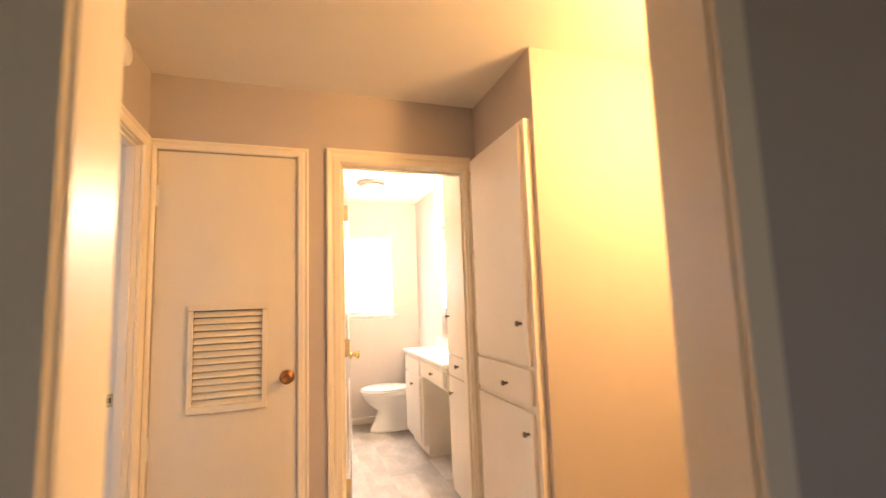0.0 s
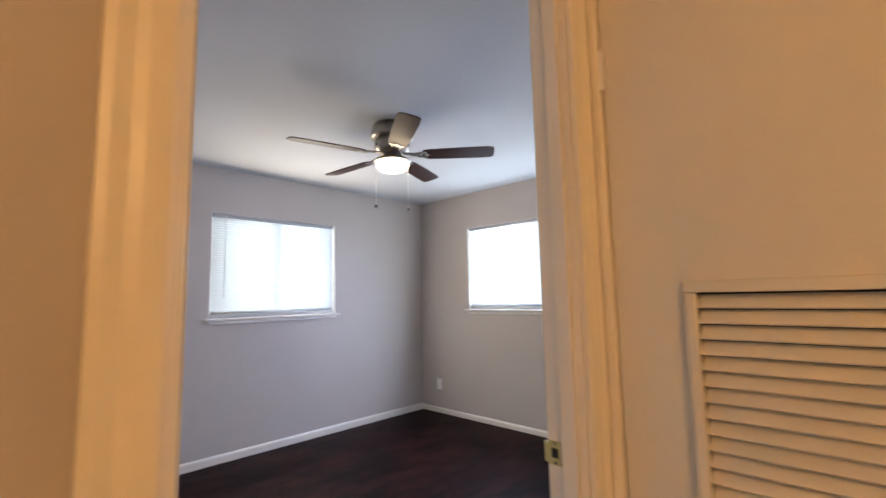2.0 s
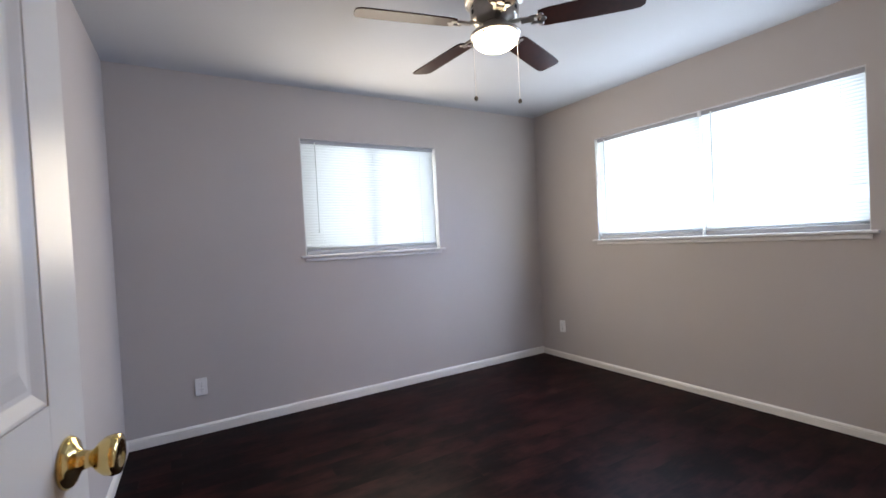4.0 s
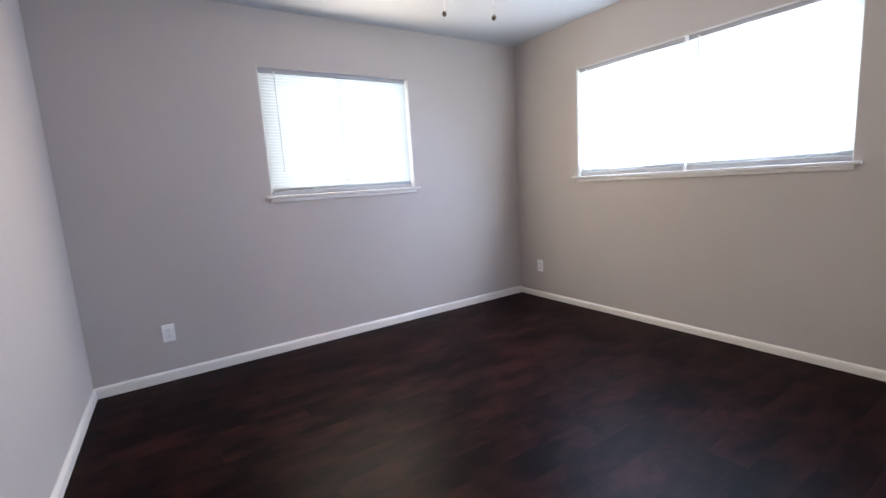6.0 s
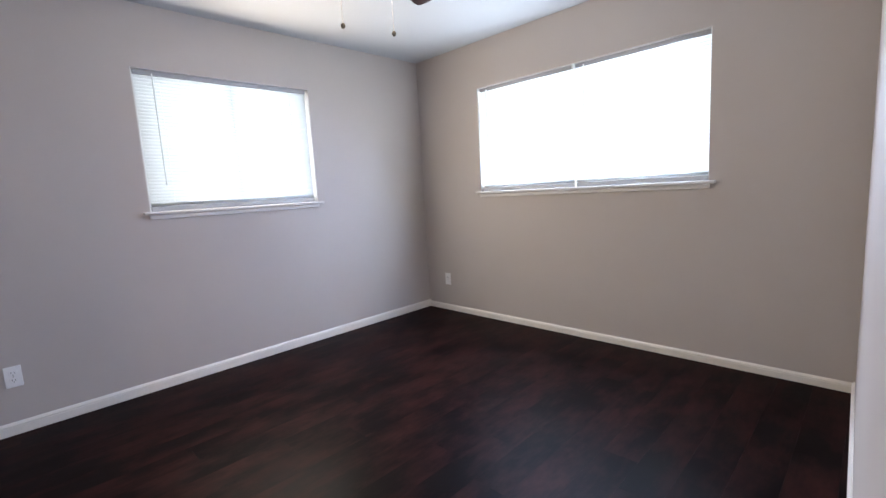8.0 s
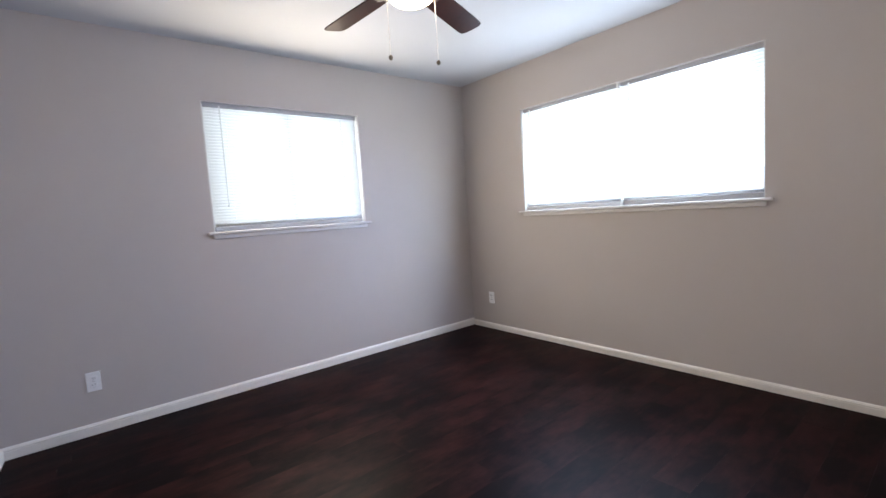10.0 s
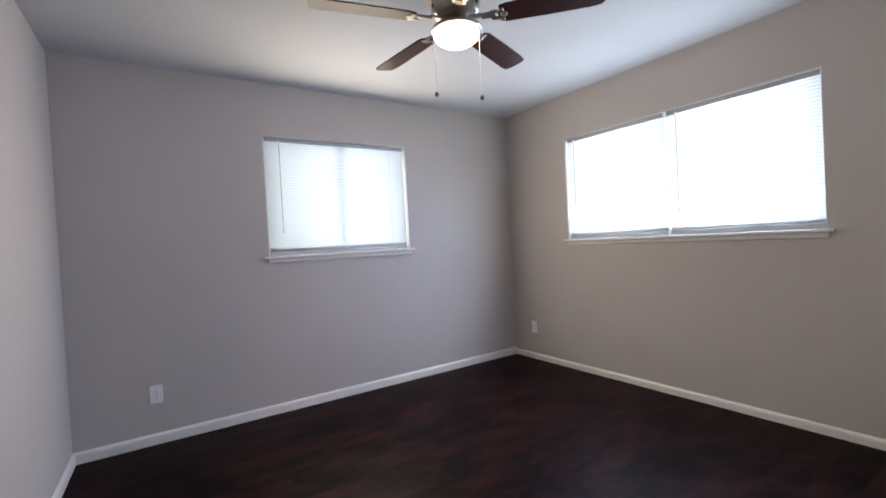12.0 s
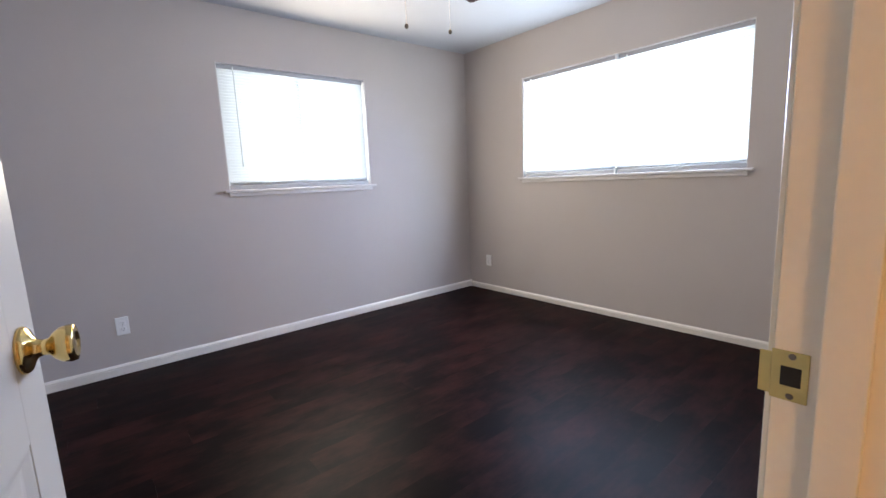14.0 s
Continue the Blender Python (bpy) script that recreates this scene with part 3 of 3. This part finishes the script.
part("vent_frame", box(VX1 - 0.022, VX1, -0.009, 0.006, VZ0 + 0.030, VZ1 - 0.024, 0.003), SLAB, root)
COUNT = 14
step = (VZ1 - VZ0 - 0.054) / COUNT
bm = box(VX0 + 0.022, VX1 - 0.022, -0.0157, 0.0157, -0.003, 0.003, 0.0012)
bmesh.ops.rotate(bm, verts=bm.verts, matrix=Matrix.Rotation(radians(52), 3, "X"))
louvre = mesh_of("louvre", bm, SLAB)
for k in range(COUNT):
    ob = new("louvre", louvre)
    ob.parent = root
    ob.location = (0, 0.011, VZ0 + 0.030 + step * (k + 0.42))
knob("knob", root, (0.604, 0.006, 0.955), 0, OLD_BRASS, 0.066, 0.026, "aged bronze door knob")
for z in (0.70, 1.812):
    hinge(root, TRIM, 0.037, -0.003, z, 0.10, "hinge painted over in cream")

# strike plate on the bedroom jamb
root = thing("strike_plate", (-0.082, DOOR_N, 0.936), 0, "dull brass strike plate screwed to the door jamb", "strike plate")
bm = box(-0.012, 0.019, -0.0022, 0.0, -0.026, 0.026, 0.0008)
part("plate", bm, PLATE_BRASS, root)
bm = bmesh.new()
for k in range(5):
    box(-0.012 - 0.010 * (k + 1) / 5, -0.012 - 0.010 * k / 5, -0.0022 + 0.0002 * k, 0.0 + 0.0002 * k, -0.022, 0.022, bm=bm)
part("lip", bm, PLATE_BRASS, root)
part("latch_hole", box(-0.004, 0.0135, -0.0027, -0.0005, -0.0105, 0.0105, 0.002), BLACK, root, "black block standing in for the latch hole's shade")
for z in (-0.021, 0.021):
    part("screw", lathe([(0, -0.0032), (0.003, -0.003), (0.0035, -0.002), (0, -0.002)], 12, "y", (0.005, 0, z)), DARK_METAL, root)


# ---- ceiling fan ----
def ceiling_fan(place, first):
    """A flush-mounted fan with five blades, a frosted bowl light and two pull chains."""
    root = thing("ceiling_fan", place, 0, "flush-mounted ceiling fan with dark walnut blades and a lit frosted bowl", "ceiling fan")
    part("canopy", lathe([(0, 0), (0.118, 0), (0.124, -0.008), (0.135, -0.045), (0.142, -0.070), (0.142, -0.078), (0.128, -0.092), (0, -0.092)], 48), NICKEL, root, "brushed nickel canopy", True)
    part("motor_housing", lathe([(0, -0.092), (0.100, -0.092), (0.112, -0.100), (0.116, -0.125), (0.112, -0.160), (0.095, -0.178), (0.070, -0.186), (0, -0.186)], 48), NICKEL, root, "brushed nickel motor housing", True)
    for k in range(6):
        a = radians(60 * k + 20)
        part("vent_slot", box(-0.004, 0.004, -0.010, 0.010, -0.150, -0.112, 0.001), BLACK, root).matrix_local = Matrix.Rotation(a, 4, "Z") @ Matrix.Translation((0.111, 0, 0))
    part("switch_housing", lathe([(0, -0.186), (0.060, -0.186), (0.064, -0.195), (0.064, -0.212), (0.090, -0.220), (0.115, -0.230), (0.119, -0.237), (0.117, -0.243), (0.106, -0.245), (0, -0.245)], 48), NICKEL, root, "brushed nickel light ring", True)
    bowl = [(0.098, -0.254), (0.105, -0.256)] + [(0.106 * math.cos(a), -0.256 - 0.054 * math.sin(a)) for a in [radians(10 * k) for k in range(1, 9)]] + [(0, -0.310)]
    for k in range(3):
        a = radians(120 * k + 50)
        part("thumb_screw", lathe([(0, -0.258), (0.004, -0.258), (0.004, -0.244), (0, -0.244)], 10, at=(0.100 * math.cos(a), 0.100 * math.sin(a), 0)), NICKEL, root)
    part("bowl", lathe(bowl, 40), GLOBE, root, "lit frosted glass bowl", True)
    # one blade and one iron, shared by all five
    bm = bmesh.new()
    outline = [(0.205, -0.050), (0.235, -0.058), (0.40, -0.064), (0.60, -0.066), (0.640, -0.062), (0.655, -0.045), (0.658, 0.0), (0.655, 0.045), (0.640, 0.062), (0.60, 0.066), (0.40, 0.064), (0.235, 0.058), (0.205, 0.050), (0.196, 0.0)]
    top = [bm.verts.new((x, y, 0.003)) for x, y in outline]
    low = [bm.verts.new((x, y, -0.003)) for x, y in outline]
    bm.faces.new(top), bm.faces.new(low)
    for k in range(len(outline)):
        q = (k + 1) % len(outline)
        bm.faces.new((top[k], top[q], low[q], low[k]))
    bmesh.ops.rotate(bm, verts=bm.verts, matrix=Matrix.Rotation(radians(-11), 3, "X"))
    blade_mesh = mesh_of("blade", bm, BLADE)
    bm = bmesh.new()
    box(0.060, 0.130, -0.012, 0.012, 0.006, 0.014, 0.003, bm)
    box(0.120, 0.185, -0.016, 0.016, -0.004, 0.008, 0.003, bm)
    lathe([(0, -0.008), (0.014, -0.008), (0.017, -0.006), (0, -0.003)], 16, at=(0.222, 0, 0), bm=bm)
    for y in (-0.030, 0.030):
        lathe([(0, -0.008), (0.011, -0.008), (0.014, -0.006), (0, -0.003)], 16, at=(0.212, y, 0), bm=bm)
        box(0.165, 0.205, y * 0.75 - 0.007, y * 0.75 + 0.007, -0.008, 0.002, 0.002, bm)
    bmesh.ops.rotate(bm, verts=bm.verts, matrix=Matrix.Rotation(radians(-11), 3, "X"))
    iron_mesh = mesh_of("blade_iron", bm, NICKEL, False)
    for k in range(5):
        turn = Matrix.Rotation(radians(first + 72 * k), 4, "Z")
        for name, me in (("blade", blade_mesh), ("blade_iron", iron_mesh)):
            ob = new(name, me)
            ob.parent = root
            ob.matrix_local = turn @ Matrix.Translation((0, 0, -0.197))
    for x, y in ((-0.025, -0.112), (0.025, 0.112)):
        bm = bmesh.new()
        for k in range(72):
            box(x - 0.0011, x + 0.0011, y - 0.0011, y + 0.0011, -0.250 - 0.0039 * k - 0.0030, -0.250 - 0.0039 * k, bm=bm)
        chain = part("pull_chain", bm, CHAIN, root, "thin beaded metal pull chain")
        part("chain_knob", lathe([(0, -0.552), (0.006, -0.550), (0.0095, -0.543), (0.0095, -0.536), (0.005, -0.530), (0, -0.529)], 16, at=(x, y, 0)), DARK_METAL, chain, "small dark ball pull", True)
    return root


ceiling_fan((-1.69, 0.78, CEIL), 40.5)


# ---- sockets, smoke alarm, breaker panel ----
def socket(place, turn, label):
    """A duplex socket plate; local y points into the wall."""
    root = thing("wall_socket", place, turn, label, "wall socket", "bedroom wall sockets")
    part("plate", box(-0.035, 0.035, -0.006, 0.0, -0.057, 0.057, 0.0025), PLASTIC, root)
    for z in (-0.020, 0.020):
        face = part("receptacle", box(-0.017, 0.017, -0.0085, -0.005, z - 0.014, z + 0.014, 0.003), PLASTIC, root)
        for x in (-0.0065, 0.0065):
            part("slot", box(x - 0.001, x + 0.001, -0.0089, -0.0080, z - 0.002, z + 0.007), BLACK, face)
        part("ground_hole", lathe([(0, -0.0089), (0.0022, -0.0089), (0, -0.0080)], 10, "y", (0, 0, z - 0.008)), BLACK, face)
    part("screw", lathe([(0, -0.0072), (0.003, -0.0068), (0.003, -0.006), (0, -0.006)], 12, "y"), NICKEL, root)
    return root


socket((WEST, -0.474, 0.318), 90, "white plastic socket plate low on the window wall")
socket((-3.106, NORTH, 0.312), 0, "white plastic socket plate near the corner of the room")

root = thing("smoke_alarm", (0, -0.392, 2.282), 0, "round white smoke alarm above the bedroom doorway", "smoke alarm")
part("base", lathe([(0, 0), (0.056, 0), (0.056, 0.010), (0, 0.010)], 36, "x"), PLASTIC, root)
part("cover", lathe([(0.0, 0.0101), (0.051, 0.0101), (0.053, 0.014), (0.050, 0.030), (0.040, 0.037), (0, 0.038)], 36, "x"), PLASTIC, root, smooth=True)
part("test_button", lathe([(0, 0.0375), (0.009, 0.0375), (0.008, 0.0405), (0, 0.041)], 16, "x", (0, 0.014, -0.012)), PLASTIC, root)

root = thing("breaker_panel", (0, -1.254, 1.378), 0, "flush breaker panel painted the same colour as the hall wall", "breaker panel")
PANEL = surface("painted panel steel", (0.49, 0.465, 0.445), 0.5, spread=0.03, grain=150, bump=0.06)
part("cover", box(0.0, 0.008, -0.185, 0.185, 0.0, 0.62, 0.003), PANEL, root)
lid = part("panel_door", box(0.0075, 0.013, -0.150, 0.150, 0.102, 0.565, 0.002), PANEL, root, "hinged steel panel door")
part("latch", box(0.0125, 0.018, 0.110, 0.150, 0.214, 0.305, 0.003), PANEL, lid, "latch housing")
part("latch_slot", box(0.0175, 0.0185, 0.119, 0.134, 0.232, 0.252), BLACK, lid, "black block standing in for the latch slot's shade")
for y, z in ((0.144, 0.012), (-0.144, 0.012), (0.144, 0.595), (-0.144, 0.595)):
    part("screw", lathe([(0, 0.0075), (0.0055, 0.0078), (0.0045, 0.0105), (0, 0.011)], 14, "x", (0, y, z)), PANEL, root)


# ---- built-in cupboards ----
def small_knob(parent, x, y, z):
    bm = lathe([(0, 0), (0.007, 0), (0.005, -0.006), (0.005, -0.012), (0.010, -0.016), (0.0135, -0.021), (0.011, -0.026), (0, -0.0275)], 16, "x", (x, y, z))
    return part("knob", bm, DARK_METAL, parent, "small dark pewter knob", True)


def tall_cupboard(name, face, y0, y1, top, hinge_y, knobs, splits, label, low=0.02, deep=0.02):
    """A built-in cupboard whose front looks along -x: frame, long upper door, drawer and lower door."""
    root = thing(name, (0, 0, 0), 0, label, "linen cupboard")
    w = 0.040
    part("body", box(face + deep + 0.001, face + 0.28, y0 + 0.036, y1 - 0.004, 0.012, top - 0.004), CABINET, root)
    part("frame_stile", box(face, face + deep, y0, y0 + w, 0.008, top, 0.002), CABINET, root)
    part("frame_stile", box(face, face + deep, y1 - w, y1, 0.008, top, 0.002), CABINET, root)
    for a, b in ((0.008, low + 0.07), (splits[0][1] - 0.01, splits[1][0] + 0.01), (splits[1][1] - 0.01, splits[2][0] + 0.01), (splits[2][1] - 0.01, top)):
        part("frame_rail", box(face + 0.0004, face + deep - 0.0004, y0 + w, y1 - w, a, b, 0.0015), CABINET, root)
    names = ("lower_door", "drawer", "upper_door")
    for (a, b), piece, (ky, kz) in zip(splits, names, knobs):
        front = part(piece, box(face - 0.018, face - 0.0005, y0 + 0.028, y1 - 0.030, a, b, 0.003), CABINET, root)
        small_knob(front, face - 0.018, ky, kz)
        if piece != "drawer":
            for z in (a + 0.08, b - 0.08) if b - a < 0.9 else (a + 0.08, (a + b) / 2, b - 0.08):
                bm = lathe([(0, 0), (0.005, 0), (0.005, 0.055), (0, 0.055)], 10, at=(face - 0.012, hinge_y, z - 0.027))
                part("hinge", bm, OLD_BRASS, front, "small bronze hinge")
    return root


tall_cupboard("hall_cupboard", 1.585, -0.633, -0.017, 2.074, -0.040, ((-0.570, 0.728), (-0.385, 0.906), (-0.552, 1.182)),
              ((0.06, 0.815), (0.845, 0.990), (1.006, 2.058)), "tall built-in white linen cupboard with a drawer", 0.0, 0.034)
tall_cupboard("bath_cupboard", 1.664, 0.135, 0.712, CEIL - 0.004, 0.160, ((0.612, 0.663), (0.482, 0.852), (0.628, 1.174)),
              ((0.10, 0.770), (0.788, 0.912), (0.925, 2.330)), "tall built-in white bathroom cupboard with a drawer", 0.03)

# ---- bathroom ----
root = thing("vanity", (0, 0, 0), 0, "white painted bathroom vanity with an open knee space", "vanity")
V0, V1, V2, VT = 0.716, 1.36, 1.90, 0.802
part("cabinet", box(1.638, BATH_E - 0.002, V1, V2, 0.09, VT, 0.003), CABINET, root)
part("plinth", box(1.690, BATH_E - 0.002, V1 + 0.01, V2 - 0.01, 0.002, 0.09), CABINET, root)
front = part("cabinet_door", box(1.620, 1.6375, V1 + 0.035, V2 - 0.03, 0.115, VT - 0.17, 0.003), CABINET, root)
small_knob(front, 1.620, 1.60, 0.560)
front = part("drawer", box(1.620, 1.6375, V1 + 0.035, V2 - 0.03, VT - 0.15, VT - 0.02, 0.003), CABINET, root)
part("apron", box(1.640, 1.658, V0, V1 - 0.001, VT - 0.15, VT, 0.002), CABINET, root)
front = part("drawer", box(1.622, 1.6395, V0 + 0.03, V1 - 0.03, VT - 0.125, VT - 0.025, 0.003), CABINET, root)
small_knob(front, 1.622, 1.00, VT - 0.070)
part("knee_back", box(BATH_E - 0.020, BATH_E - 0.002, V0, V1 - 0.001, 0.09, VT - 0.002), CABINET, root)
top = thing("bathroom_countertop", (0, 0, 0), 0, "white cultured-marble vanity top with a backsplash", "countertop")
part("slab", box(1.604, BATH_E - 0.002, V0 + 0.001, V2 + 0.002, VT + 0.001, VT + 0.033, 0.006), COUNTER, top)
part("backsplash", box(BATH_E - 0.022, BATH_E - 0.002, V0 + 0.001, V2 + 0.002, VT + 0.034, VT + 0.125, 0.004), COUNTER, top)
mirror = thing("wall_mirror", (0, 0, 0), 0, "plain frameless mirror above the vanity", "mirror")
part("mirror_pane", box(BATH_E - 0.006, BATH_E - 0.001, V0 + 0.05, 1.72, VT + 0.16, 1.80), MIRROR, mirror)
light = thing("vanity_light", (0, 0, 0), 0, "lit bar lamp with frosted bulbs above the mirror", "wall lamp")
part("bar", box(BATH_E - 0.035, BATH_E - 0.001, 1.12, 1.58, 1.93, 2.03, 0.004), NICKEL, light, "chrome bar")
for y in (1.20, 1.35, 1.50):
    ball = [(0.045 * math.sin(a), -0.045 * math.cos(a)) for a in [radians(15 * k) for k in range(1, 12)]]
    part("bulb", lathe([(0, -0.045)] + ball + [(0, 0.045)], 20, at=(BATH_E - 0.082, y, 1.98)), HALL_GLOBE, light, "lit round bulb", True)


def loft(rings, bm=None):
    bm = bm or bmesh.new()
    rows = [[bm.verts.new(p) for p in r] for r in rings]
    for a, b in zip(rows, rows[1:]):
        for k in range(len(a)):
            q = (k + 1) % len(a)
            bm.faces.new((a[k], a[q], b[q], b[k]))
    bm.faces.new(rows[0]), bm.faces.new(rows[-1])
    return bm


def oval(cx, cy, z, rx, ry, steps=28, square=0.0):
    out = []
    for k in range(steps):
        a = 2 * math.pi * k / steps
        c, s = math.cos(a), math.sin(a)
        f = 1 + square * (abs(c * s) ** 1.5)
        out.append((cx + rx * c * f, cy + ry * s * f, z))
    return out


TY = 2.28
root = thing("toilet", (0, 0, 0), 0, "white porcelain toilet with its lid down", "toilet")
part("base", loft([oval(1.564, TY, 0.003, 0.225, 0.112, square=0.2), oval(1.564, TY, 0.03, 0.222, 0.108, square=0.2), oval(1.579, TY, 0.10, 0.190, 0.085), oval(1.589, TY, 0.20, 0.170, 0.088),
                   oval(1.534, TY, 0.28, 0.225, 0.130), oval(1.514, TY, 0.345, 0.250, 0.170), oval(1.509, TY, 0.385, 0.258, 0.182)]), PORCELAIN, root, smooth=True)
part("seat", loft([oval(1.504, TY, 0.386, 0.250, 0.178), oval(1.504, TY, 0.390, 0.258, 0.186), oval(1.504, TY, 0.400, 0.258, 0.186), oval(1.504, TY, 0.404, 0.252, 0.180)]), PORCELAIN, root, smooth=True)
part("lid", loft([oval(1.506, TY, 0.406, 0.248, 0.177), oval(1.506, TY, 0.410, 0.256, 0.184), oval(1.506, TY, 0.422, 0.254, 0.182), oval(1.506, TY, 0.429, 0.225, 0.155)]), PORCELAIN, root, smooth=True)
part("tank", box(1.757, BATH_E - 0.004, TY - 0.22, TY + 0.22, 0.385, 0.735, 0.022), PORCELAIN, root)
part("tank_lid", box(1.747, BATH_E - 0.003, TY - 0.23, TY + 0.23, 0.736, 0.768, 0.010), PORCELAIN, root)
part("flush_lever", box(1.732, 1.756, TY - 0.17, TY - 0.10, 0.665, 0.680, 0.004), NICKEL, root)

root = thing("ceiling_light", (1.301, 1.727, CEIL), 0, "round flush bathroom ceiling light with a metal rim", "ceiling light", "ceiling lights")
part("rim", lathe([(0, 0), (0.128, 0), (0.130, -0.012), (0.120, -0.030), (0.100, -0.034), (0, -0.034)], 36), NICKEL, root, smooth=True)
part("glass", lathe([(0.098, -0.034), (0.090, -0.052), (0.060, -0.068), (0.0, -0.074)], 36), PORCELAIN, root, "unlit frosted glass", True)
root = thing("ceiling_light", (2.20, -1.47, CEIL), 0, "lit flush ceiling light in the hall", "ceiling light", "ceiling lights")
part("rim", lathe([(0, 0), (0.150, 0), (0.152, -0.012), (0.146, -0.022), (0, -0.022)], 36), NICKEL, root, smooth=True)

# ---- floors ----
random.seed(5)


def plank_floor(name, x0, x1, y0, y1, wide, long, mat, label):
    root = tagged(part(name, box(x0, x1, y0, y1, -0.12, -0.004), GROUT), label, "floor", kind="structure")
    x = x0
    while x < x1 - 0.01:
        x_end = min(x + wide, x1)
        y = y0 - random.uniform(0.1, 0.9) * long
        while y < y1:
            a, b = max(y, y0), min(y + long, y1)
            if b - a > 0.02:
                bm = box(x + 0.0001, x_end - 0.0001, a + 0.0001, b - 0.0001, -0.004, 0.0)
                part("plank", bm, mat, root)
            y += long
        x = x_end
    return root


plank_floor("floor_bedroom", WEST - 0.0, 0.0, SOUTH_E, NORTH, 0.152, 1.22, FLOOR, "dark brown vinyl plank floor with a reddish mottled grain")
plank_floor("floor_bath", BATH_W, BATH_E, 0.0, BATH_N, 0.178, 1.22, BATH_FLOOR, "pale grey vinyl plank floor in the bathroom")
# unseen hall floor, made pale so that it bounces lamp light upward
plank_floor("floor_hall", 0.0, 5.1, -4.6, 0.0, 0.178, 1.22, BATH_FLOOR, "unseen vinyl plank floor in the hall, made pale for bounce")
